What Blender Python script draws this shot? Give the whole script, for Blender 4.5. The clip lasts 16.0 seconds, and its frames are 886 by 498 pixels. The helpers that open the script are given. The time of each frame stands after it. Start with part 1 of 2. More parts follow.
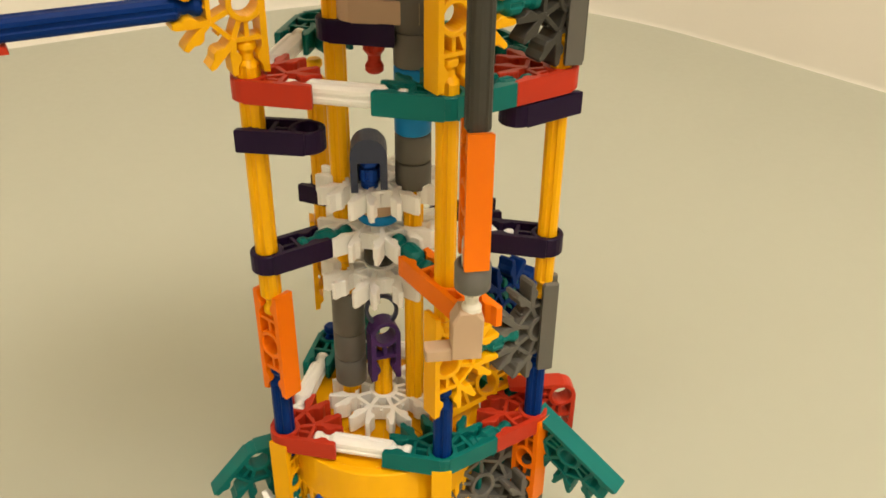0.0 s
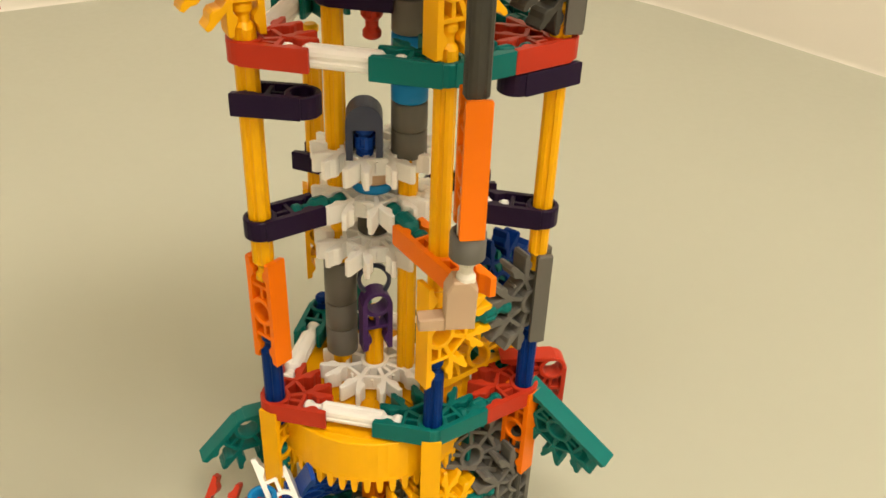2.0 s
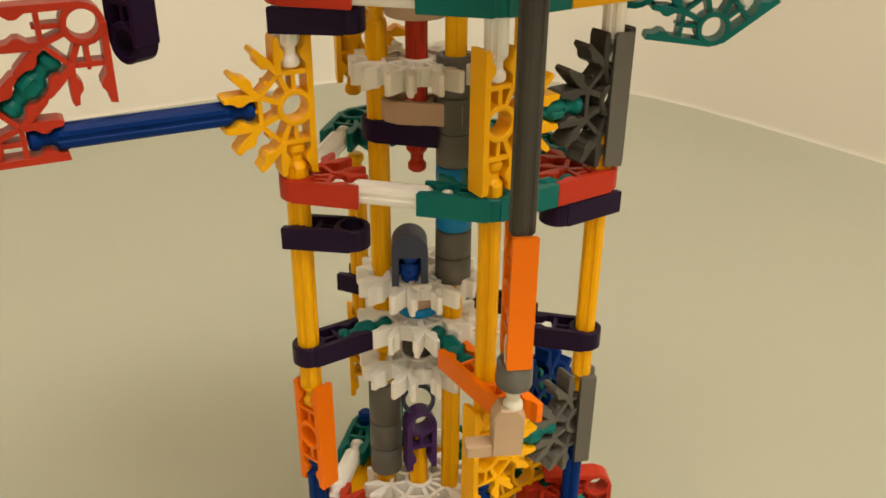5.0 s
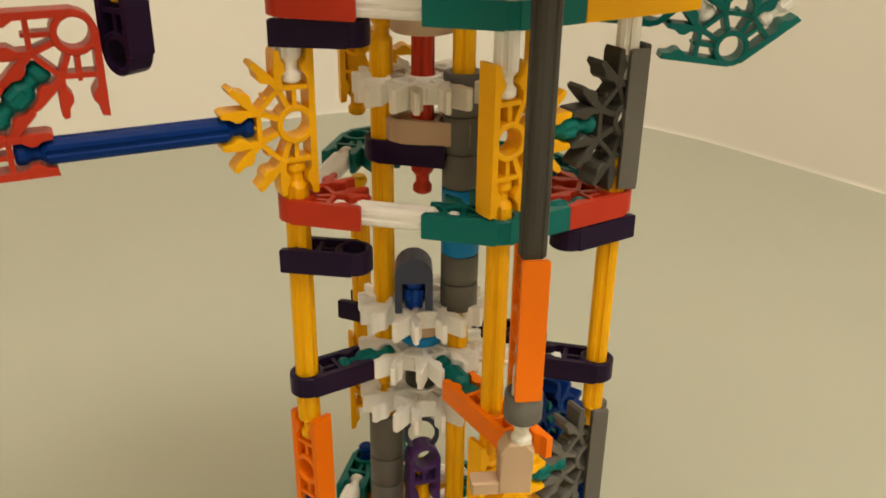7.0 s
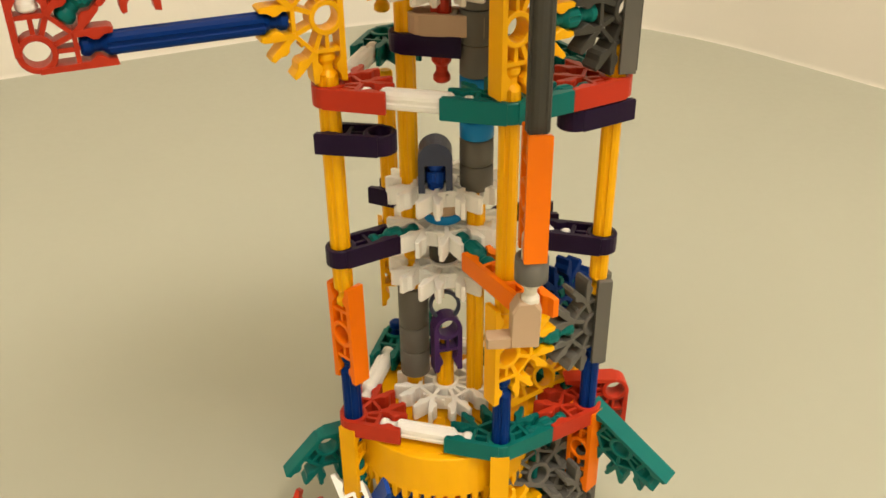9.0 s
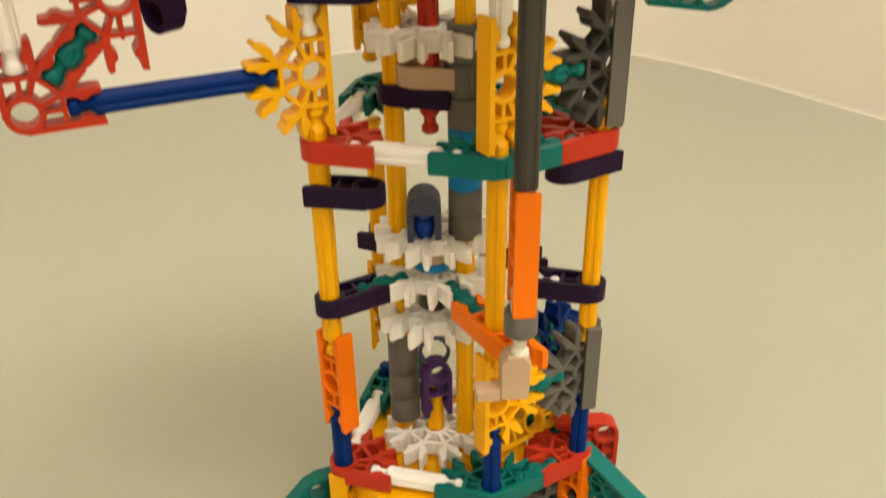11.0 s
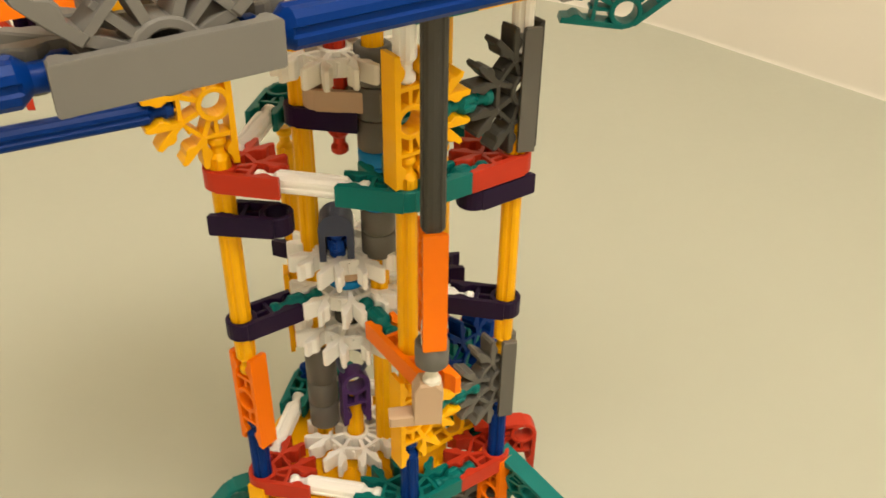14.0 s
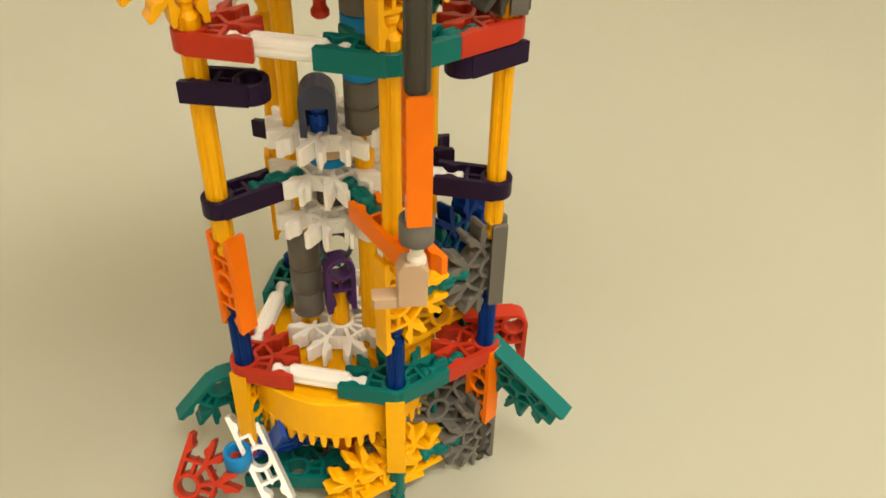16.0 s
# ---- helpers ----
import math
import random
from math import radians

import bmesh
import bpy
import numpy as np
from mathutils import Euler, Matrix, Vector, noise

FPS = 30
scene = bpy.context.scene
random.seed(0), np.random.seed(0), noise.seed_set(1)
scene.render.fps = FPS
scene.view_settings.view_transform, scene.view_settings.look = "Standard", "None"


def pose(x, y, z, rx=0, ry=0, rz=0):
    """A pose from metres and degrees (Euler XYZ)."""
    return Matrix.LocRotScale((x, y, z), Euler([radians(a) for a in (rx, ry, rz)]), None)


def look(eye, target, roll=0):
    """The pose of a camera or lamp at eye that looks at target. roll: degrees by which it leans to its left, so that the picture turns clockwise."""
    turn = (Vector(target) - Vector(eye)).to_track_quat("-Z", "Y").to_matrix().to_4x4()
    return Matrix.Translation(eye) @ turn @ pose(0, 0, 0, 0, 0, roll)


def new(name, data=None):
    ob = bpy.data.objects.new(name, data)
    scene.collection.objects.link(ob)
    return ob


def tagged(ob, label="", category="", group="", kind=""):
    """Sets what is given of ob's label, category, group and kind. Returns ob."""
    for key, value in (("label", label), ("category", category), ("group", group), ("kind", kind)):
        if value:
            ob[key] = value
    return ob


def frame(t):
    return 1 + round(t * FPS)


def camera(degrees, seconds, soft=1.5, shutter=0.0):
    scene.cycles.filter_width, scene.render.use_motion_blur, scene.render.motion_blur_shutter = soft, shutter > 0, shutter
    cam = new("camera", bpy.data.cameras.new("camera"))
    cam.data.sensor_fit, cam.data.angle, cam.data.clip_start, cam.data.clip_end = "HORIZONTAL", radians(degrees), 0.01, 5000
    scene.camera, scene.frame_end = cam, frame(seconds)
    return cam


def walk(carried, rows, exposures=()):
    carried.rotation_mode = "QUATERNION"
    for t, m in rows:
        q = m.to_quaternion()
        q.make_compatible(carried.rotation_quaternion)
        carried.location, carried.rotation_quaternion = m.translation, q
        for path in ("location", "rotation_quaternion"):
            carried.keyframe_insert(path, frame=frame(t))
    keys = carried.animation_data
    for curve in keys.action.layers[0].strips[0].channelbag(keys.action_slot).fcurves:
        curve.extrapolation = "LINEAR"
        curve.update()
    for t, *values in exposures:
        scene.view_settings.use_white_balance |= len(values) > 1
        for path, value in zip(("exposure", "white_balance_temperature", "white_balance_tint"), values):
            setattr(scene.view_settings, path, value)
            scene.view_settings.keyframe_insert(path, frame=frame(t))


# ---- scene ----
cam = camera(52.0, 16.0, 1.6, 0.6)
EXPOSURES = [(0.0, 0.0), (1.5, 0.08), (2.5, 0.0), (3.5, -0.15), (4.5, -0.22), (6.5, -0.32), (7.2, -0.28), (8.0, -0.15), (8.4, -0.03), (11.0, 0.0), (11.5, -0.12), (12.3, -0.25), (13.0, -0.04), (13.5, 0.07), (14.5, 0.02), (16.0, 0.06)]
PATH = [
    (0, (0.09261, -0.21182, 0.16970), (-0.23227, 1.46799, -0.86602), 0.775),
    (0.5, (0.09243, -0.20938, 0.16797), (-0.23585, 1.45435, -0.89232), 1.095),
    (1, (0.09099, -0.21134, 0.16558), (-0.21313, 1.45100, -0.90406), 1.883),
    (1.5, (0.09156, -0.21145, 0.16634), (-0.21176, 1.44847, -0.90729), 2.212),
    (2, (0.09107, -0.21182, 0.16694), (-0.20383, 1.44697, -0.91075), 2.334),
    (2.5, (0.08684, -0.21484, 0.16914), (-0.18919, 1.46967, -0.87309), 2.458),
    (3, (0.08720, -0.21802, 0.19108), (-0.21869, 1.49539, -0.79414), 1.008),
    (3.5, (0.08782, -0.21783, 0.20381), (-0.24073, 1.52086, -0.72840), -0.474),
    (3.7, (0.08704, -0.21928, 0.20394), (-0.24094, 1.51375, -0.73896), -0.648),
    (4, (0.08749, -0.21919, 0.19627), (-0.24935, 1.50873, -0.75285), -0.271),
    (6.5, (0.08273, -0.20131, 0.17439), (-0.32287, 1.56665, -0.66811), 0.554),
    (7, (0.08365, -0.20410, 0.17216), (-0.31073, 1.56482, -0.67364), 0.866),
    (7.5, (0.08952, -0.20281, 0.16736), (-0.28785, 1.56686, -0.68461), 1.225),
    (7.8, (0.09507, -0.21146, 0.16820), (-0.30708, 1.53734, -0.71497), 0.376),
    (8, (0.09531, -0.22743, 0.17132), (-0.33887, 1.45492, -0.81922), -0.476),
    (8.2, (0.09523, -0.22957, 0.17368), (-0.34152, 1.44950, -0.82130), -0.425),
    (8.5, (0.09501, -0.23177, 0.17415), (-0.35350, 1.43955, -0.82861), -0.732),
    (10.8, (0.09504, -0.23001, 0.17875), (-0.34816, 1.45198, -0.80841), -0.664),
    (11, (0.09431, -0.22674, 0.18354), (-0.33807, 1.46660, -0.78891), -0.703),
    (11.5, (0.09225, -0.22811, 0.20417), (-0.34277, 1.48689, -0.72832), -0.876),
    (12, (0.08575, -0.24297, 0.23334), (-0.37229, 1.48642, -0.66075), -2.035),
    (12.2, (0.08690, -0.24982, 0.23994), (-0.41562, 1.48246, -0.62417), -2.630),
    (12.5, (0.09079, -0.24496, 0.22712), (-0.35437, 1.49337, -0.65609), -2.410),
    (12.8, (0.10217, -0.21686, 0.20544), (-0.28720, 1.46125, -0.81060), -1.748),
    (13, (0.10174, -0.21021, 0.20135), (-0.25546, 1.41257, -0.91175), -2.221),
    (13.5, (0.10276, -0.20626, 0.19514), (-0.24417, 1.38622, -0.96402), -1.629),
    (14, (0.09886, -0.20712, 0.20712), (-0.18807, 1.42855, -0.90745), 0.895),
    (14.5, (0.10083, -0.20271, 0.19484), (-0.16123, 1.41453, -0.95227), 2.028),
    (15, (0.10161, -0.20206, 0.18845), (-0.16472, 1.36001, -1.03180), 1.269),
    (15.5, (0.10110, -0.20185, 0.18914), (-0.16422, 1.34881, -1.04579), 1.349),
    (16, (0.10165, -0.20167, 0.18850), (-0.16134, 1.33181, -1.06820), 1.518),
]
walk(cam, [(t, look(eye, target, roll)) for t, eye, target, roll in PATH], EXPOSURES)

# ---- light: an unseen warm ceiling lamp, added, in a small pale room, plus its bounce ----
world = bpy.data.worlds.new("world")
scene.world = world
world.use_nodes = True
world.node_tree.nodes["Background"].inputs[0].default_value = (1.0, 0.86, 0.66, 1)
world.node_tree.nodes["Background"].inputs[1].default_value = 0.02


def lamp(name, x, y, z, size, power, colour, target):
    data = bpy.data.lights.new(name, "AREA")
    data.shape, data.size, data.energy, data.color = "DISK", size, power, colour
    ob = new(name, data)
    ob.matrix_world = look((x, y, z), target)
    return ob


FLOOR = -0.101
# Key light, added overhead; its place and size are set by brightness.
lamp("unseen_ceiling_light", 0.52, -0.50, 1.56, 0.90, 25.6, (1.0, 0.94, 0.83), (0.1, 0.1, FLOOR))


# ---- materials ----
def node(tree, kind, **values):
    n = tree.nodes.new(kind)
    for key, value in values.items():
        n.inputs[key].default_value = value
    return n


def surface(name, colour, rough, vary, scale, bump, fine, spec=0.5, through_light=0.0):
    """Colour with two scales of variation, uneven gloss and fine relief."""
    mat = bpy.data.materials.new(name)
    mat.use_nodes = True
    tree = mat.node_tree
    link = tree.links.new
    shader = tree.nodes["Principled BSDF"]
    shader.inputs["Specular IOR Level"].default_value = spec
    coord = tree.nodes.new("ShaderNodeTexCoord")
    info = tree.nodes.new("ShaderNodeObjectInfo")
    broad = node(tree, "ShaderNodeTexNoise", Scale=scale, Detail=4.0)
    grain = node(tree, "ShaderNodeTexNoise", Scale=fine, Detail=6.0)
    link(coord.outputs["Object"], broad.inputs["Vector"])
    link(coord.outputs["Object"], grain.inputs["Vector"])
    add = tree.nodes.new("ShaderNodeMath")
    add.operation = "MULTIPLY_ADD"
    add.inputs[1].default_value = 0.35
    link(info.outputs["Random"], add.inputs[0])
    link(broad.outputs["Fac"], add.inputs[2])
    spread = node(tree, "ShaderNodeMapRange")
    spread.inputs["From Min"].default_value, spread.inputs["From Max"].default_value = 0.25, 1.05
    spread.inputs["To Min"].default_value, spread.inputs["To Max"].default_value = 1 - vary, 1 + vary
    link(add.outputs[0], spread.inputs["Value"])
    hue = node(tree, "ShaderNodeHueSaturation", Color=(*colour, 1))
    link(spread.outputs[0], hue.inputs["Value"])
    link(hue.outputs[0], shader.inputs["Base Color"])
    gloss = node(tree, "ShaderNodeMapRange")
    gloss.inputs["To Min"].default_value, gloss.inputs["To Max"].default_value = rough - 0.09, rough + 0.12
    link(grain.outputs["Fac"], gloss.inputs["Value"])
    link(gloss.outputs[0], shader.inputs["Roughness"])
    relief = node(tree, "ShaderNodeBump", Strength=bump, Distance=0.0004)
    link(grain.outputs["Fac"], relief.inputs["Height"])
    link(relief.outputs[0], shader.inputs["Normal"])
    if through_light:
        shader.inputs["Subsurface Weight"].default_value = through_light
        shader.inputs["Subsurface Radius"].default_value = (0.003, 0.002, 0.001)
        shader.inputs["Subsurface Scale"].default_value = 0.5
    return mat


def plastic(name, colour, rough=0.36, glow=0.0, spec=0.20):
    return surface("plastic_" + name, colour, rough, 0.10, 45, 0.06, 900, spec, glow)


MAT = {
    "yellow": plastic("yellow", (0.93, 0.46, 0.001)),
    "orange": plastic("orange", (0.92, 0.19, 0.001)),
    "red": plastic("red", (0.5, 0.035, 0.012)),
    "green": plastic("green", (0.001, 0.14, 0.125)),
    "blue": plastic("blue", (0.001, 0.026, 0.170), 0.34, 0.0, 0.09),
    "royal": plastic("royal", (0.008, 0.06, 0.36)),
    "sky": plastic("sky", (0.008, 0.22, 0.55)),
    "white": plastic("white", (0.93, 0.91, 0.86), 0.33),
    "clear": plastic("clear", (0.82, 0.77, 0.66), 0.30),
    "purple": plastic("purple", (0.017, 0.007, 0.030), 0.33, 0.0, 0.12),
    "violet": plastic("violet", (0.075, 0.03, 0.14), 0.36),
    "grey": plastic("grey", (0.135, 0.126, 0.108), 0.40),
    "dark": plastic("dark", (0.056, 0.052, 0.043), 0.40),
    "silver": plastic("silver", (0.158, 0.150, 0.134), 0.42, 0.0, 0.15),
    "pale": plastic("pale", (0.50, 0.47, 0.41), 0.40),
    "slate": plastic("slate", (0.06, 0.07, 0.115), 0.40),
    "tan": plastic("tan", (0.52, 0.36, 0.23), 0.42),
    "lime": plastic("lime", (0.26, 0.55, 0.03), 0.35),
}
FLOOR_MAT = surface("satin_cream_floor", (0.425, 0.425, 0.335), 0.34, 0.05, 3.2, 0.03, 160, 0.40)
WALL_MAT = surface("cream_wall_paint", (0.78, 0.73, 0.64), 0.60, 0.03, 2.4, 0.25, 260, 0.3)
CEIL_MAT = surface("white_ceiling_paint", (0.84, 0.79, 0.70), 0.75, 0.03, 2.0, 0.2, 220, 0.3)
# Glowing disc of the added, unseen lamp.
LAMP_MAT = bpy.data.materials.new("unseen_lamp_diffuser")
LAMP_MAT.use_nodes = True
LAMP_MAT.node_tree.nodes["Principled BSDF"].inputs["Base Color"].default_value = (0.9, 0.85, 0.75, 1)
LAMP_MAT.node_tree.nodes["Principled BSDF"].inputs["Emission Color"].default_value = (1.0, 0.90, 0.76, 1)
LAMP_MAT.node_tree.nodes["Principled BSDF"].inputs["Emission Strength"].default_value = 6.0


# ---- mesh helpers ----
def to_mesh(name, bm, mat, smooth=None):
    mesh = bpy.data.meshes.new(name)
    bmesh.ops.recalc_face_normals(bm, faces=bm.faces)
    if smooth is not None:
        for f in bm.faces:
            f.smooth = True
        for e in bm.edges:
            if len(e.link_faces) == 2 and e.calc_face_angle(0) > radians(smooth):
                e.smooth = False
    bm.to_mesh(mesh)
    bm.free()
    mesh.materials.append(mat)
    return mesh


def loft(bm, rings, closed=True, cap=True):
    """Skin a list of rings of points (each the same count)."""
    made = [[bm.verts.new(p) for p in ring] for ring in rings]
    n = len(rings[0])
    for a, b in zip(made, made[1:]):
        for i in range(n if closed else n - 1):
            j = (i + 1) % n
            bm.faces.new((a[i], a[j], b[j], b[i]))
    if cap:
        bm.faces.new(made[0][::-1])
        bm.faces.new(made[-1])


def prism(bm, outline, h, c=0.35, z=0.0):
    """A plate of height h on a flat outline (mm), its edges eased by c."""
    cx = sum(p[0] for p in outline) / len(outline)
    cy = sum(p[1] for p in outline) / len(outline)

    def ring(level, inset):
        out = []
        for x, y in outline:
            d = math.hypot(x - cx, y - cy) or 1
            k = max(0.0, 1 - inset / d)
            out.append(((cx + (x - cx) * k) / 1000, (cy + (y - cy) * k) / 1000, level / 1000))
        return out
    loft(bm, [ring(z - h / 2, c), ring(z - h / 2 + c, 0), ring(z + h / 2 - c, 0), ring(z + h / 2, c)])


def tube(bm, r1, r0, h, n=24, c=0.3, z=0.0, a0=0.0):
    """A ring with outer radius r1, bore r0 and height h (mm), along z."""
    prof = [(r0, -h / 2 + c), (r0 + c, -h / 2), (r1 - c, -h / 2), (r1, -h / 2 + c),
            (r1, h / 2 - c), (r1 - c, h / 2), (r0 + c, h / 2), (r0, h / 2 - c)]
    rings = []
    for r, zz in prof + prof[:1]:
        rings.append([(r * math.cos(2 * math.pi * i / n + a0) / 1000, r * math.sin(2 * math.pi * i / n + a0) / 1000,
                       (zz + z) / 1000) for i in range(n)])
    made = [[bm.verts.new(p) for p in ring] for ring in rings[:-1]]
    made.append(made[0])
    for a, b in zip(made, made[1:]):
        for i in range(n):
            j = (i + 1) % n
            bm.faces.new((a[i], a[j], b[j], b[i]))


def turned(pts, a):
    s, c = math.sin(a), math.cos(a)
    return [(x * c - y * s, x * s + y * c) for x, y in pts]


MESHES = {}


def connector_mesh(angles, colour, tall=6.2, plain=False):
    """A flat snap connector: a bored hub, spokes and one pronged socket at each angle (degrees)."""
    key = (tuple(angles), colour, tall, plain)
    if key in MESHES:
        return MESHES[key]
    bm = bmesh.new()
    tube(bm, 4.9, 3.35, tall + 0.1, 22)
    near = [a % 360 for a in angles]
    spokes = set()
    jaw = [(8.8, 3.0), (11.8, 3.15), (13.5, 2.0), (14.8, 2.0), (16.2, 3.0), (18.3, 3.3), (18.6, 4.4), (17.6, 4.9), (13.0, 5.0), (8.8, 4.6)]
    for n, a in enumerate(angles):
        turn = radians(a)
        prism(bm, turned([(8.6, -4.2), (9.8, -4.2), (9.8, 4.2), (8.6, 4.2)], turn), tall - 0.7 - 0.02 * n, 0.2)
        prism(bm, turned([(9.6, -0.55), (10.6, -0.4), (10.6, 0.4), (9.6, 0.55)], turn), tall - 2.4, 0.1)
        for side in (1, -1):
            open_side = (a + 45 * side) % 360 not in near
            if open_side and not plain:
                half_wall = [(8.8, 3.4), (11.8, 3.3), (13.5, 2.05), (14.8, 2.05), (16.2, 3.1), (18.4, 3.4), (18.7, 5.1)]
                if (a + 180) % 360 in near:
                    if a % 360 >= 180:
                        continue
                    if colour == "silver":
                        half_wall = [(8.8, 3.4), (11.4, 3.3), (12.6, 2.05), (13.5, 2.05), (13.9, 2.7), (14.2, 5.1)]
                    pts = [(-x, y) for x, y in reversed(half_wall)] + half_wall
                else:
                    pts = [(-0.3, 3.55)] + half_wall + [(-0.3, 5.1)]
                prism(bm, turned([(x, y * side) for x, y in pts], turn), tall + 0.3 + 0.05 * side + 0.02 * n, 0.3)
            else:
                prism(bm, turned([(x, y * side) for x, y in jaw], turn), tall - 0.1 + 0.08 * side - 0.015 * n, 0.3)
                spokes.add((a + 22.5 * side) % 360)
    for k, a in enumerate(sorted(spokes)):
        prism(bm, turned([(4.5, -0.7), (10.6, -0.75), (10.6, 0.75), (4.5, 0.7)], radians(a)), tall - 1.0 - 0.02 * k, 0.15)
    for k, a in enumerate(angles):
        if len(angles) < 3 or k in (0, len(angles) - 1):
            prism(bm, turned([(4.5, -0.6), (9, -0.6), (9, 0.6), (4.5, 0.6)], radians(a)), tall - 1.3 - 0.02 * k, 0.15)
    MESHES[key] = to_mesh("connector", bm, MAT[colour])
    return MESHES[key]


def rod_mesh(length, colour):
    """A grooved rod along x with necked, knobbed ends (mm)."""
    key = ("rod", round(length, 1), colour)
    if key in MESHES:
        return MESHES[key]
    body = []
    for q in range(4):
        for a, r in ((-15, 3.02), (-10, 2.45), (10, 2.45), (15, 3.02), (34, 3.28), (56, 3.28)):
            body.append((radians(a + 90 * q), r))
    half = length / 2
    stops = [(-half, 0.62, 1), (-half + 0.7, 0.86, 1), (-half + 2.2, 0.86, 1), (-half + 3.4, 0.60, 1), (-half + 5.2, 0.60, 1), (-half + 6.4, 0.93, 1),
             (-half + 6.9, 1.0, 0)]
    stops = stops + [(-x, s, k) for x, s, k in reversed(stops)]
    rings = []
    for x, s, plain in stops:
        rings.append([(x / 1000, (3.1 if plain else r) * s * math.cos(a) / 1000, (3.1 if plain else r) * s * math.sin(a) / 1000) for a, r in body])
    bm = bmesh.new()
    loft(bm, rings)
    MESHES[key] = to_mesh("rod", bm, MAT[colour], 28)
    return MESHES[key]


def spacer_mesh(length, r, colour, bore=3.3):
    key = ("spacer", length, r, colour)
    if key not in MESHES:
        bm = bmesh.new()
        tube(bm, r, bore, length, 28, 0.35)
        MESHES[key] = to_mesh("spacer", bm, MAT[colour], 50)
    return MESHES[key]


def gear(r, drop, teeth, colour, place, label):
    """A crown gear: a toothed rim with teeth that point down, a web and a bored hub."""
    ob = thing("crown_gear", place, label, "toy gear")
    tagged(ob, group="crown gears")
    bm = bmesh.new()
    tube(bm, r, r - 3.2, drop * 0.58, 64, 0.4, 0)
    for i in range(teeth):
        a = 2 * math.pi * i / teeth
        w = math.pi * r / teeth * 0.56
        pts = [(r - 3.0, -w), (r + 0.15, -w), (r + 0.15, w), (r - 3.0, w)]
        rings = []
        low = drop * 0.29
        for z, k in ((-low + 2, 1.0), (-low - 2.2, 0.9), (-low - 4.0, 0.6), (-low - 4.6, 0.35)):
            rings.append([(x / 1000, y / 1000, z / 1000) for x, y in turned([(x, y * k) for x, y in pts], a)])
        loft(bm, rings)
    m = Matrix.Translation(mm(*place))
    put("rim", to_mesh("rim", bm, MAT[colour]), ob, m)
    bm = bmesh.new()
    tube(bm, r - 3.0, 12.0, 3.0, 64, 0.3, drop * 0.29 - 1.7)
    for k in range(8):
        prism(bm, turned([(11.5, -0.8), (r - 3.4, -0.8), (r - 3.4, 0.8), (11.5, 0.8)], k * math.pi / 4 + 0.2), 4.4, 0.2, drop * 0.29 - 1.7)
    put("web", to_mesh("web", bm, MAT[colour]), ob, m)
    bm = bmesh.new()
    tube(bm, 12.2, 3.4, 5.4, 32, 0.3, drop * 0.29 - 2.4)
    put("hub", to_mesh("hub", bm, MAT[colour]), ob, m)
    return ob


def put(name, mesh, parent, m, label=""):
    ob = new(name, mesh)
    ob.parent = parent
    ob.matrix_basis = m
    return tagged(ob, label)


def mm(x, y, z):
    return Vector((x, y, z)) / 1000


def frame_of(centre, xdir, ydir):
    x = Vector(xdir).normalized()
    y = Vector(ydir)
    y = (y - x * x.dot(y)).normalized()
    z = x.cross(y)
    m = Matrix((x, y, z)).transposed().to_4x4()
    m.translation = mm(*centre)
    return m


KIND = {"yellow": (0, 45, 90, 135, 180), "grey": (0, 45, 90, 135, 180), "dark": (0, 45, 90, 135, 180), "white": tuple(range(0, 360, 45)),
        "red": (0, 45, 90), "green": (0, 45, 90, 135), "orange": (0, 180), "purple": (0,), "violet": (0,), "royal": (0, 45, 90, 135, 180, 225, 270)}


def joint(parent, centre, xdir, ydir, colour, angles=None, tint=None, plain=False):
    angles = angles or KIND[colour]
    tint = tint or colour
    return put(tint + "_connector", connector_mesh(angles, tint, 6.2, plain), parent, frame_of(centre, xdir, ydir))


def flat(parent, centre, turn, colour, angles=None, tint=None):
    """A connector that lies level, its first socket turned by that many degrees."""
    c, s = math.cos(radians(turn)), math.sin(radians(turn))
    return joint(parent, centre, (c, s, 0), (-s, c, 0), colour, angles, tint)


def upright(parent, centre, turn, colour, angles=None, tint=None):
    """A connector that stands on edge: sockets up and down, the middle one towards the plan angle turn."""
    c, s = math.cos(radians(turn)), math.sin(radians(turn))
    return joint(parent, centre, (0, 0, 1), (c, s, 0), colour, angles, tint)


def span(parent, a, b, colour, gap=10.0, roll=0.0, name="rod"):
    """A rod between two connector centres, gap mm short at each end."""
    a, b = Vector(a), Vector(b)
    d = b - a
    m = d.to_track_quat("X", "Z").to_matrix().to_4x4() @ Matrix.Rotation(radians(roll), 4, "X")
    m.translation = (a + b) / 2000
    return put(colour + "_" + name, rod_mesh(d.length - 2 * gap, colour), parent, m)


def thing(name, place, label, category):
    ob = new(name)
    ob.empty_display_size = 0.02
    ob.location = (0, 0, 0)
    return tagged(ob, label, category)


def spacer(parent, x, y, z0, z1, r, colour, name="spacer"):
    return put(name, spacer_mesh(round(z1 - z0, 1), r, colour), parent, Matrix.Translation(mm(x, y, (z0 + z1) / 2)))


# ---- setting ----
def slab(name, pts, z0, z1, mat, label, category):
    bm = bmesh.new()
    loft(bm, [[(x, y, z0) for x, y in pts], [(x, y, z1) for x, y in pts]])
    return tagged(new(name, to_mesh(name, bm, mat)), label, category, kind="structure")


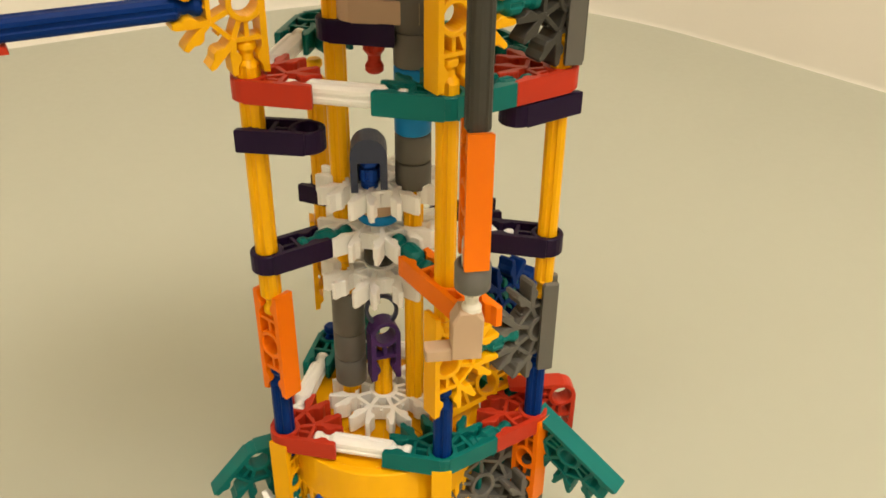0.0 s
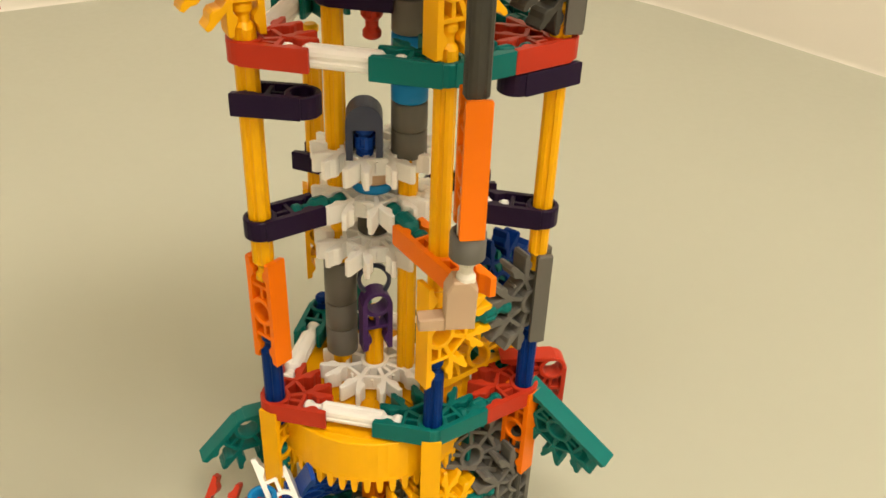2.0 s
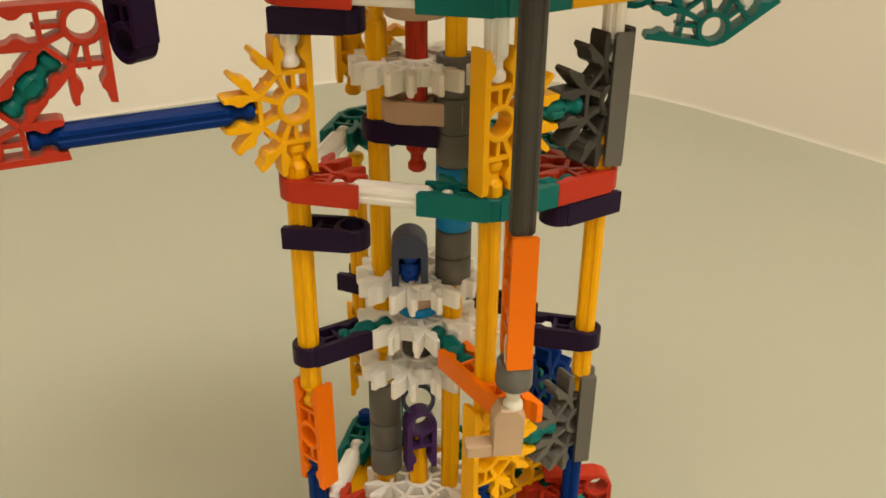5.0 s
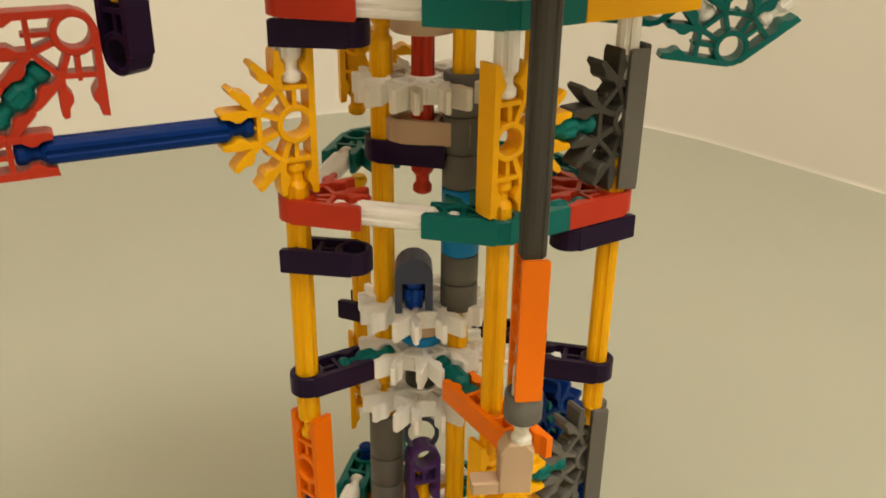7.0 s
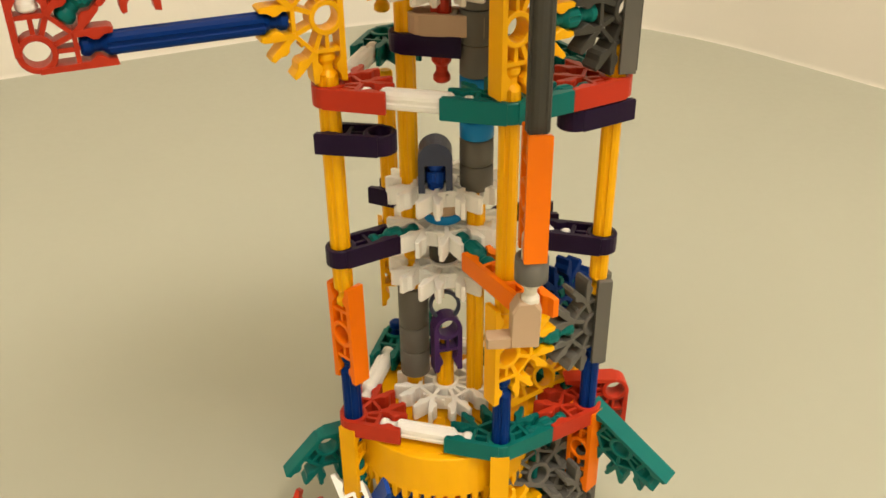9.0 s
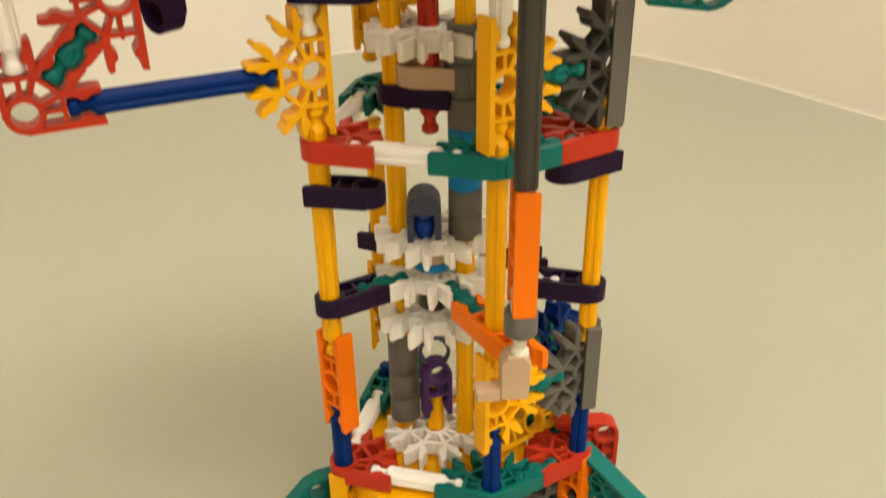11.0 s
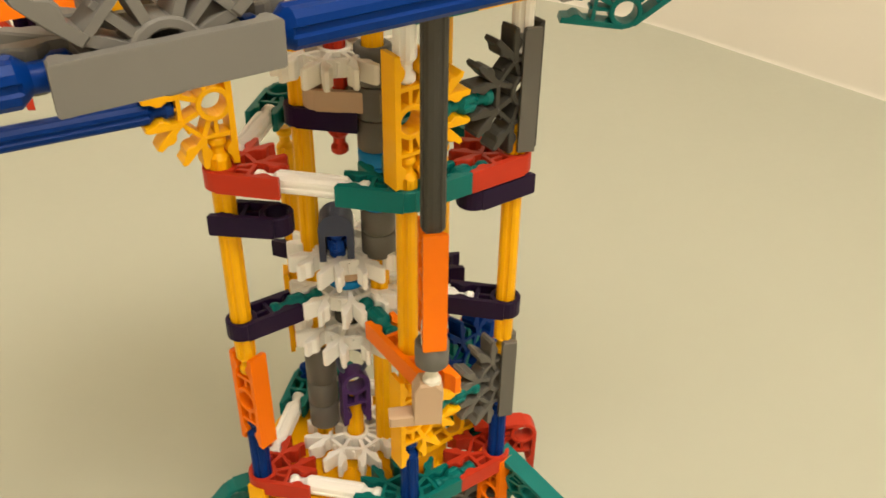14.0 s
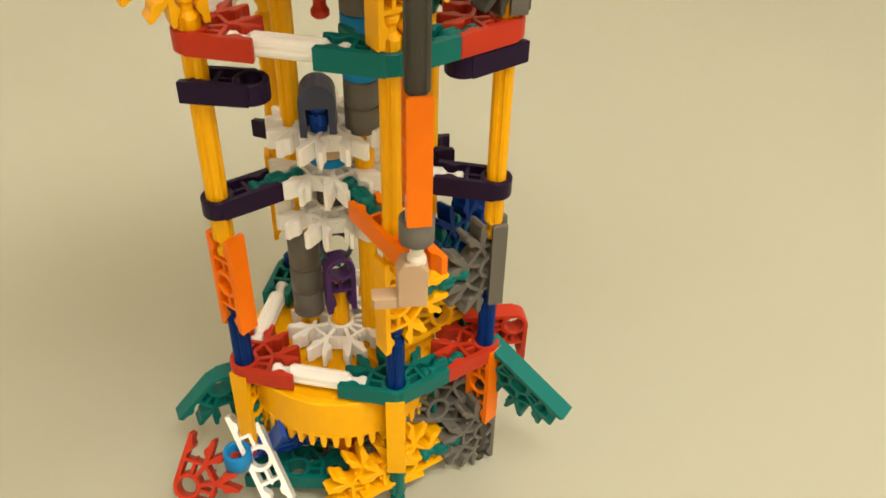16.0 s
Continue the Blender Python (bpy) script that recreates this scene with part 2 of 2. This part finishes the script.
def wall(name, line, z0, z1, thick, label):
    """A wall that follows a line on the plan, with a small cove at its foot."""
    bm = bmesh.new()
    rings = []
    n = len(line)
    for i, (x, y) in enumerate(line):
        x0, y0 = line[max(0, i - 1)]
        x1, y1 = line[min(n - 1, i + 1)]
        d = math.hypot(x1 - x0, y1 - y0)
        nx, ny = -(y1 - y0) / d, (x1 - x0) / d
        ring = []
        for k in range(7):
            a = math.pi / 2 * k / 6
            off, up = 0.008 * (1 - math.sin(a)), 0.008 * (1 - math.cos(a))
            ring.append((x - nx * off, y - ny * off, z0 + up))
        ring += [(x, y, z1), (x + nx * thick, y + ny * thick, z1), (x + nx * thick, y + ny * thick, z0)]
        rings.append(ring)
    loft(bm, rings)
    return tagged(new(name, to_mesh(name, bm, WALL_MAT, 40)), label, "wall", kind="structure")


slab("floor", [(-1.6, -1.5), (1.6, -1.5), (1.6, 1.2), (-1.6, 1.2)], FLOOR - 0.03, FLOOR, FLOOR_MAT, "smooth satin cream floor with faint soft reflections", "floor")
CORNER, TOP = Vector((-0.054, 0.827)), 1.60
u_left, u_right = Vector((-0.743, -0.669)), Vector((0.795, -0.606))
bend = []
for k in range(13):
    s = k / 12
    p0, p2 = CORNER + u_left * 0.30, CORNER + u_right * 0.30
    q = p0 * (1 - s) ** 2 + CORNER * 2 * s * (1 - s) + p2 * s * s
    bend.append((q.x, q.y))
far_left, far_right = CORNER + u_left * 1.75, CORNER + u_right * 1.55
wall("wall_back", [(far_left.x, far_left.y), *bend, (far_right.x, far_right.y)], FLOOR - 0.004, TOP, 0.08, "plain cream painted wall rounding a soft corner")
# Side walls, front wall and ceiling: unseen, added to bounce the lamp's light.
wall("wall_side_1", [(far_right.x + 0.01, far_right.y + 0.02), (1.25, -1.35)], FLOOR - 0.004, TOP, 0.08, "unseen plain cream side wall, added to close the room and bounce light")
wall("wall_side_2", [(-1.35, -1.35), (far_left.x - 0.02, far_left.y + 0.01)], FLOOR - 0.004, TOP, 0.08, "unseen plain cream side wall, added to close the room and bounce light")
wall("wall_front", [(1.3, -1.3), (-1.4, -1.3)], FLOOR - 0.004, TOP, 0.08, "unseen plain cream wall behind the viewer, added to bounce light forward")
slab("ceiling", [(-1.6, -1.5), (1.6, -1.5), (1.6, 1.2), (-1.6, 1.2)], TOP + 0.004, TOP + 0.05, CEIL_MAT, "unseen plain white ceiling with one round lamp, added to close the room and bounce light", "ceiling")
# Unseen lamp body with a glowing disc, added where the area light hangs.
lamp_body = thing("unseen_ceiling_lamp", None, "unseen round flat ceiling lamp with a warm diffuser, added as the light source", "lamp")
bm = bmesh.new()
tube(bm, 476, 454, 26, 48, 2.0)
put("rim", to_mesh("rim", bm, MAT["white"]), lamp_body, Matrix.Translation((0.52, -0.50, TOP - 0.012)))
bm = bmesh.new()
tube(bm, 453, 2, 8, 48, 1.0)
put("diffuser", to_mesh("diffuser", bm, LAMP_MAT), lamp_body, Matrix.Translation((0.52, -0.50, TOP - 0.010)))

# ---- the toy tower: five columns on a house-shaped plan (mm) ----
S = 52.3
L, F, R, B, K = (-0.6, 0), (S, 0), (1.5 * S, 0.5 * S), (S, S), (-1, S)
Z0, Z1, Z2, ZE, ZBASE = -58.5, 0, 105, 157, -82
ZA, ZC, ZD = 82.4, -39.5, 134.5
tower = thing("toy_tower", L, "tall construction-toy tower of coloured snap-together rods and connectors", "toy tower")


def on(c, z):
    return (c[0], c[1], z)


def ring(z, right="red"):
    """One level ring of connectors round the five columns."""
    flat(tower, on(L, z), 0, "red")
    flat(tower, on(F, z), 45, "green")
    if right == "red":
        flat(tower, on(R, z), 135, "red")
    else:
        flat(tower, on(R, z), 45, "yellow")
    flat(tower, on(B, z), 180, "green")
    flat(tower, on(K, z), -90, "green", (0, 45, 90, 135))
    span(tower, on(L, z), on(F, z), "white")
    span(tower, on(F, z), on(R, z), "green")
    span(tower, on(R, z), on(B, z), "green")
    span(tower, on(B, z), on(K, z), "white")
    span(tower, on(K, z), on(L, z), "white")


ring(ZA)
ring(ZC)
ring(ZD, "yellow")
# columns
for c in (L, F, R):
    span(tower, on(c, Z1), on(c, Z2), "yellow")
    span(tower, on(c, Z0), on(c, Z1), "blue")
for c in (B, K):
    span(tower, on(c, -22), on(c, 82), "yellow")
    span(tower, on(c, -96), on(c, -22), "blue")
    span(tower, on(c, 82), on(c, 181), "yellow")
upright(tower, on(K, 115), 25, "yellow")
upright(tower, on(K, -4), 20, "yellow", (0, 180), "yellow")
upright(tower, on(L, Z2), -140, "yellow")
upright(tower, on(F, Z2), 45, "yellow")
# The R connector is grey plastic; its shade is put into the dark colour.
upright(tower, on(R, Z2), 225, "dark")
joint(tower, (-0.1, 0, -0.8), (-0.02, 0.03, 1), (0.883, -0.469, 0), "orange")
upright(tower, on(F, Z1), 45, "yellow")
upright(tower, (R[0] - 1.6, R[1], -1.0), 225, "grey")
span(tower, on(F, Z1), on(R, Z1), "green")
span(tower, on(F, Z2), on(R, Z2), "green")
for c in (L, F, R):
    span(tower, on(c, Z2), on(c, ZE), "white")


def side_wall(z, half, x):
    """The broad flat wall of a slotted connector, standing along the column."""
    bm = bmesh.new()
    prism(bm, [(-half, -2.4), (half - 0.6, -2.4), (half, -1.8), (half, 2.4), (-half, 2.4)], 2.0, 0.3)
    put("grey_side_wall", to_mesh("grey_side_wall", bm, MAT["grey"]), tower, frame_of((x, R[1] - 3.0, z), (0, 0, 1), (0.93, 0.37, 0)))


# Upper strip: same plastic as the dark connector, coloured lighter for the light it catches.
side_wall(105, 18.2, R[0] + 3.2)
side_wall(0.5, 16.4, R[0] + 2.6)
# single clips on the columns
flat(tower, (14, 1.2, 68.5), 185, "purple")
flat(tower, (R[0] - 10.2, R[1] - 10.2, 75.4), 45, "purple")
flat(tower, on(L, 29), 45, "purple")
flat(tower, on(R, 30), 180, "purple")
flat(tower, (K[0] + 12, K[1] - 2, 25), 170, "purple")
flat(tower, (B[0] - 10, B[1] - 4, 22), 20, "purple")
flat(tower, (14, 3, 127.5), 188, "purple")

# ---- the rotor in the middle of the tower ----
C = (26.15, 26.15)
rotor = thing("gear_shaft", C, "central toy shaft of white connectors and grey spacers in the tower", "toy mechanism")
flat(rotor, on(C, 43.2), 22, "white")
flat(rotor, on(C, 28.6), 0, "white")
flat(rotor, on(C, 12.5), 22, "white")
flat(rotor, on(C, -39.5), 10, "white")
flat(rotor, on(C, 109.5), 22, "white", None, "clear")
pl, pr = (14.8, 25.8), (37.2, 26.2)
span(rotor, on(pl, 20), on(pl, 128), "yellow", 0)
span(rotor, on(pl, -50), on(pl, 18), "yellow", 0)
span(rotor, on(pr, -58), on(pr, 20), "yellow", 0)
span(rotor, on(pr, 24), on(pr, 138), "yellow", 0)
for a, b in ((-33.5, -23), (-22.8, -12.5), (-12.3, 4)):
    spacer(rotor, *pl, a, b, 5.4, "grey")
for a, b, col in ((44.5, 53, "grey"), (53.2, 61.8, "grey"), (62, 67.8, "sky"), (68.2, 72.5, "sky"), (72.7, 77, "sky"), (77.2, 82, "sky"), (82.2, 92, "grey"), (92.2, 102.5, "grey"), (102.7, 114, "grey")):
    spacer(rotor, *pr, a, b, 5.4, col)
span(rotor, on(C, 79), on(C, 160), "red", 0)
span(rotor, (C[0] - 1.2, C[1] - 4.6, 44.5), (C[0] - 1.2, C[1] - 4.6, 54.6), "royal", 0)
span(rotor, on(C, -54), on(C, -14), "yellow", 0)
flat(rotor, on(pl, 91.5), 0, "purple")
spacer(rotor, *C, 124, 137, 8.6, "tan", "collar")
spacer(rotor, *C, 35.2, 40.0, 6.5, "tan", "collar")
spacer(rotor, *C, 32.0, 35.0, 6.6, "sky", "collar")
spacer(rotor, *C, 16.5, 25.5, 5.0, "dark", "collar")
spacer(rotor, *C, -50, -43.5, 6.2, "grey", "collar")
flat(rotor, (C[0] - 5, C[1] - 1, 97.8), 5, "purple", (0,), "tan")


def arch_block(parent):
    """A round-topped end block with a keyhole that shows the rod's blue end."""
    out = [(-5.4, 0), (-5.4, 11.5)]
    for k in range(1, 12):
        a = math.pi - math.pi * k / 12
        out.append((5.4 * math.cos(a), 11.5 + 5.6 * math.sin(a)))
    out += [(5.4, 11.5), (5.4, 0), (3.3, 0), (3.3, 9.5), (-3.3, 9.5), (-3.3, 0)]
    bm = bmesh.new()
    loft(bm, [[(x / 1000, -0.0042, z / 1000) for x, z in out], [(x / 1000, 0.0042, z / 1000) for x, z in out]])
    prism_pts = [(-5.2, 0), (5.2, 0), (5.2, 11), (-5.2, 11)]
    loft(bm, [[(x / 1000, 0.0030, z / 1000) for x, z in prism_pts], [(x / 1000, 0.0040, z / 1000) for x, z in prism_pts]])
    put("end_block", to_mesh("end_block", bm, MAT["slate"]), parent, frame_of((C[0] - 1.2, C[1] - 5.0, 45.0), (0.97, 0.26, 0), (-0.26, 0.97, 0)), "dark slate round-topped end block")


arch_block(rotor)
upright(rotor, (C[0] + 1, C[1] - 2, -10), 30, "purple", (180,), "violet")
bm = bmesh.new()
tube(bm, 5.6, 4.3, 3.2, 24, 0.4)
put("ring_clip", to_mesh("ring_clip", bm, MAT["slate"], 50), rotor, frame_of(on(C, -3), (1, 0.3, 0), (0, 0.3, 1)), "slate open ring clip")
# green, orange and white ties from the middle disc to the columns
span(tower, on(C, 29.5), on(L, 30), "green")
span(tower, on(C, 29.5), on(R, 30), "white")
span(tower, on(C, 29.5), (F[0] + 1.2, F[1] - 1.2, 26.5), "green")
flat(tower, (F[0] + 1.2, F[1] - 1.2, 26.5), 135, "orange")

# ---- the hanging lever in front of the tower ----
lever = thing("pull_lever", F, "long grey rod with an orange connector hanging beside the tower", "toy lever")
V = (62.8, -16.8)
span(lever, on(V, 77), on(V, 269), "dark", 0, 45)
upright(lever, on(V, 65.6), -70, "orange", (0, 180))
span(lever, on(V, 31), on(V, 60), "clear", 0)
spacer(lever, *V, 39.0, 46.6, 4.8, "silver", "collar")


def hook(parent):
    """A small beige L-shaped clip."""
    bm = bmesh.new()
    prism(bm, [(-4, -9), (4.2, -9), (4.6, 4), (2.5, 6.5), (-2, 6.5), (-4, 3)], 6.5, 0.6)
    prism(bm, [(-11, -9.5), (-3.5, -9.5), (-3.5, -5.6), (-11, -5.9)], 5.2, 0.6)
    put("beige_clip", to_mesh("beige_clip", bm, MAT["tan"]), parent, frame_of((V[0] - 1.5, V[1], 26.0), (0.95, 0.3, 0), (0, 0, 1)))


hook(lever)

# ---- foot of the tower ----
upright(tower, on(L, Z0), 75, "yellow")
upright(tower, on(F, Z0 - 1), 100, "yellow")
upright(tower, on(R, -56.5), -30, "orange")
upright(tower, on(R, ZBASE), 225, "grey")
gear(34, 30, 50, "yellow", (26, 26, -53), "large yellow crown gear lying level in the tower foot")
joint(tower, (F[0] + 1, F[1] + 4, ZBASE - 2), (0.707, 0.707, 0), (-0.1, 0.1, 1), "yellow")
joint(tower, (F[0] - 8, F[1] - 3, ZBASE - 4), (0.8, 0.6, 0), (-0.1, 0.1, 1), "yellow")
span(tower, on(F, ZBASE), on(R, ZBASE), "green")
span(tower, on(F, -100.8), on(F, Z0), "green", 0)
for c, tint in ((L, "green"), (R, "dark"), (B, "dark"), (K, "dark")):
    span(tower, on(c, -100.8), on(c, Z0), tint, 0)
joint(tower, (-15, 6, -57.5), (-0.57, -0.40, -0.72), (0.59, 0.41, -0.695), "green")
joint(tower, (-20, -20, -85), (0.173, 0.64, 0.748), (0.976, -0.01, -0.218), "red")
spacer(tower, -3.5, -11.5, -79, -72, 5.0, "sky", "collar")
span(tower, (-17, -15, -78), (14, 6, -78), "red")
joint(tower, (3.5, -8, -78), (0.53, -0.47, -0.70), (0.82, 0.45, 0.31), "white", (0, 180))
joint(tower, (9, 1, -78), (0.4, -0.3, 0.9), (0.8, 0.4, 0.2), "royal")
flat(tower, (15, -3, -90), 10, "green", (0, 45, 90, 135, 180))
span(tower, (6, 6, -87), (40, 28, -80), "blue", 0)
upright(tower, (31, 12, -82), 60, "orange")
joint(tower, (30, 14, -90), (1, 0.2, 0), (0, 0.5, 1), "grey")
joint(tower, (62, 24, -75), (0, 0, 1), (0.5, 0.8, 0), "green")
joint(tower, (62, 19, -67), (0.7, 0.5, -0.4), (0, 0.3, 1), "grey")
joint(tower, (93.4, 22.5, -50.0), (0.78, -0.30, -0.52), (-0.45, 0.35, -0.82), "yellow", None, "green")
joint(tower, (86.5, 40, -38), (-0.95, -0.3, 0), (0, 0, -1), "red")
span(tower, on(K, -48), (30, 60, -48), "green")
joint(tower, (60, 34, -34), (0.7, 0.7, 0.1), (-0.3, 0.3, 0.9), "yellow")
joint(tower, (56, 60, -24), (1, 0, 0), (0, 0.3, 1), "red")
joint(tower, (64, 43, -9), (0.5, 0.8, 0), (0, 0.2, 1), "royal", (0, 45, 90, 135, 180), "blue")
joint(tower, (62, 40, -15), (0.5, 0.8, 0), (0, 0.2, 1), "green")

# ---- the outer frame on top ----
top = thing("upper_frame", F, "open toy frame of blue rods and grey connectors above the tower", "toy frame")
ZT = 165.0
nodes = [(-0.8, -154.0, ZT)] + [(46.8 + S * k, -110.2 + S * k, ZT) for k in (0, 1, 2, 3)]
for a, b in zip(nodes, nodes[1:]):
    span(top, a, b, "blue")
for k, n in enumerate(nodes):
    if k:
        joint(top, n, (0.707, 0.707, 0), (-0.707, 0.707, 0), "grey", None, "silver")
    else:
        joint(top, n, (0.707, -0.707, 0), (0.707, 0.707, 0), "grey", None, "silver")
    joint(top, (n[0], n[1], n[2] + 0.4), (0.707, 0.707, 0), (-0.02, 0.02, 1), "grey", (45, 90, 135) if k else (90, 135), "silver", True)
    span(top, n, (n[0], n[1], n[2] + 106), "yellow")
O = (15.8, -73.5, ZT - 2.6)
span(top, nodes[1], O, "yellow")
joint(top, O, (0.707, 0.707, 0), (0, 0, 1), "orange")
PB = (O[0] - S, O[1] - S, ZT)
span(top, O, PB, "blue")
joint(top, PB, (0.707, 0.707, 0), (0, 0, 1), "violet", (0, 180))
Q = (O[0] + 26, O[1] + 26, ZT)
span(top, O, Q, "green")
flat(top, (Q[0] + 4, Q[1] + 4, Q[2]), 225, "yellow")
flat(top, on(V, ZT - 0.6), 225, "yellow")
flat(top, (80, -2, ZT - 6), 45, "yellow")
span(top, (V[0] + 4, V[1] + 2, ZT), (nodes[2][0], nodes[2][1], ZT), "white")
span(top, (26, -25, ZT - 6), (76, 22, ZT - 7), "green", 4)
M1, M2 = (8, -80, 173.5), (-26.5, -116, 178)
joint(top, M1, (-0.707, -0.707, 0), (0, 0, 1), "red")
joint(top, M2, (0.707, 0.707, 0), (0, 0, 1), "red")
span(top, M1, M2, "white")
span(top, M1, (M1[0], M1[1], M1[2] + 34), "green")
span(top, M2, (M2[0], M2[1], M2[2] + 34), "green")
joint(top, (M1[0], M1[1], M1[2] + 34), (0, 0, 1), (0.45, -0.9, 0), "yellow", (0, 180))
joint(top, (M2[0], M2[1], M2[2] + 34), (0, 0, 1), (0.5, -0.86, 0), "white", (0, 45, 90, 135, 180))
bm = bmesh.new()
prism(bm, [(-11.5, -3.0), (11.5, -3.0), (11.5, 3.0), (-11.5, 3.0)], 6.0, 0.5)
put("link_bar", to_mesh("link_bar", bm, MAT["pale"]), top, frame_of((-7.5, -106, 171.5), (0, 0, 1), (0.8, 0.3, 0)), "pale grey link bar")
# gears on the deck
gear(25, 14, 34, "yellow", (27, 24, 173), "yellow crown gear on the middle shaft above the tower")
gear(19, 8, 26, "clear", (26, 24, 160), "small milky white crown gear below a yellow one")
gear(30, 15, 44, "yellow", (-34, -11, 170.5), "yellow crown gear beside the red connectors")
gear(24, 8, 28, "clear", (4, 12, 181), "milky white crown gear on top of the deck")
spacer(top, -30, -14, 173, 183, 6.0, "tan", "collar")
span(top, (-40, -6, 148), (-40, -6, 186), "red", 0)
joint(top, (-5, -18, 182), (0.7, -0.6, 0), (0.5, 0.7, 0.2), "orange", (0, 180))
span(top, (-4, -19, 182), (nodes[1][0], nodes[1][1], 193), "white", 20)
flat(top, (nodes[1][0], nodes[1][1], 193), 122, "violet")
joint(top, (7, -22, 164), (1, 0.15, 0), (0, 1, 0), "orange", (0, 180))
for z in (140, 146, 152):
    spacer(top, 14, -2, z, z + 5.8, 5.5, "dark")
span(top, (35, -18, 187.5), (87, -42, 186), "lime", 0)
bm = bmesh.new()
prism(bm, [(-41, -4.2), (41, -4.2), (41, 4.2), (-41, 4.2)], 8.6, 0.9)
put("green_rail", to_mesh("green_rail", bm, MAT["green"]), top, frame_of((-4, -1, 190.5), (0.894, -0.447, -0.02), (0.447, 0.894, 0)), "thick green rail")
joint(top, (86, 16, 160), (1, 0, 0), (0, 1, 0), "royal")
joint(top, (70, 42, 162), (1, 0.3, 0), (-0.3, 1, 0), "royal")
span(top, (50, 54, 165), (98, 34, 165), "dark", 0)
joint(top, (98, 0, 176), (1, 0.15, 0), (-0.15, 0.35, -0.92), "yellow")
span(top, (90, 24, 168), (135, -18, 166), "yellow", 0)
for p in ((124, 36, 169), (96, 45, 169), (72, 72, 170)):
    joint(top, p, (0, 0, 1), (-0.75, -0.55, 0), "green", (0, 45, 90, 135))
    span(top, p, (p[0], p[1], p[2] + 74), "orange")
span(top, (124, 36, 172), (198, 0, 168), "dark", 0)
span(top, (72, 72, 173), (124, 36, 172), "dark", 0)
# left arm
arm_dir = (-0.785, -0.619)
RL = (74 * arm_dir[0], 74 * arm_dir[1], 105)
RU = (RL[0] - 26 * arm_dir[0], RL[1] - 26 * arm_dir[1], 131)
span(top, on(L, Z2), RL, "blue")
joint(top, RL, (-arm_dir[0], -arm_dir[1], 0), (0, 0, 1), "red")
joint(top, RU, (arm_dir[0], arm_dir[1], 0), (0, 0, -1), "red")
span(top, RL, RU, "green")
span(top, RL, (RL[0], RL[1], Z2 + 52), "white")
joint(top, (-28, -25, 126), (0, 0, 1), (0.9, -0.35, 0), "purple")
span(top, (-28, -25, 137), (-28, -25, 171), "yellow", 0)
joint(top, (-4, -4, 150), (0, 0, 1), (0.9, -0.35, 0), "purple", (0,), "dark")
# green connector and white struts on the far side
joint(top, (105, 58, 118), (-0.95, -0.2, 0.1), (0, 0, 1), "green")
span(top, (105, 58, 118), (81, 53, 147), "white")
span(top, (105, 58, 118), (134, 64, 147), "white")
joint(top, (84, 56, 128), (-0.9, 0.2, 0), (0, 0, 1), "green")
# blue star and rods beyond
joint(top, (-28, -62, 192), (0.9, 0.35, 0.28), (-0.35, 0.35, 0.85), "royal", None, "blue")
span(top, (M2[0], M2[1], 206), (-30, -66, 196), "blue", 8)
span(top, (M2[0], M2[1], 197), (-33, -60, 188), "blue", 8)
span(top, (-50, -80, 168), (-34, -52, 168), "yellow", 0)
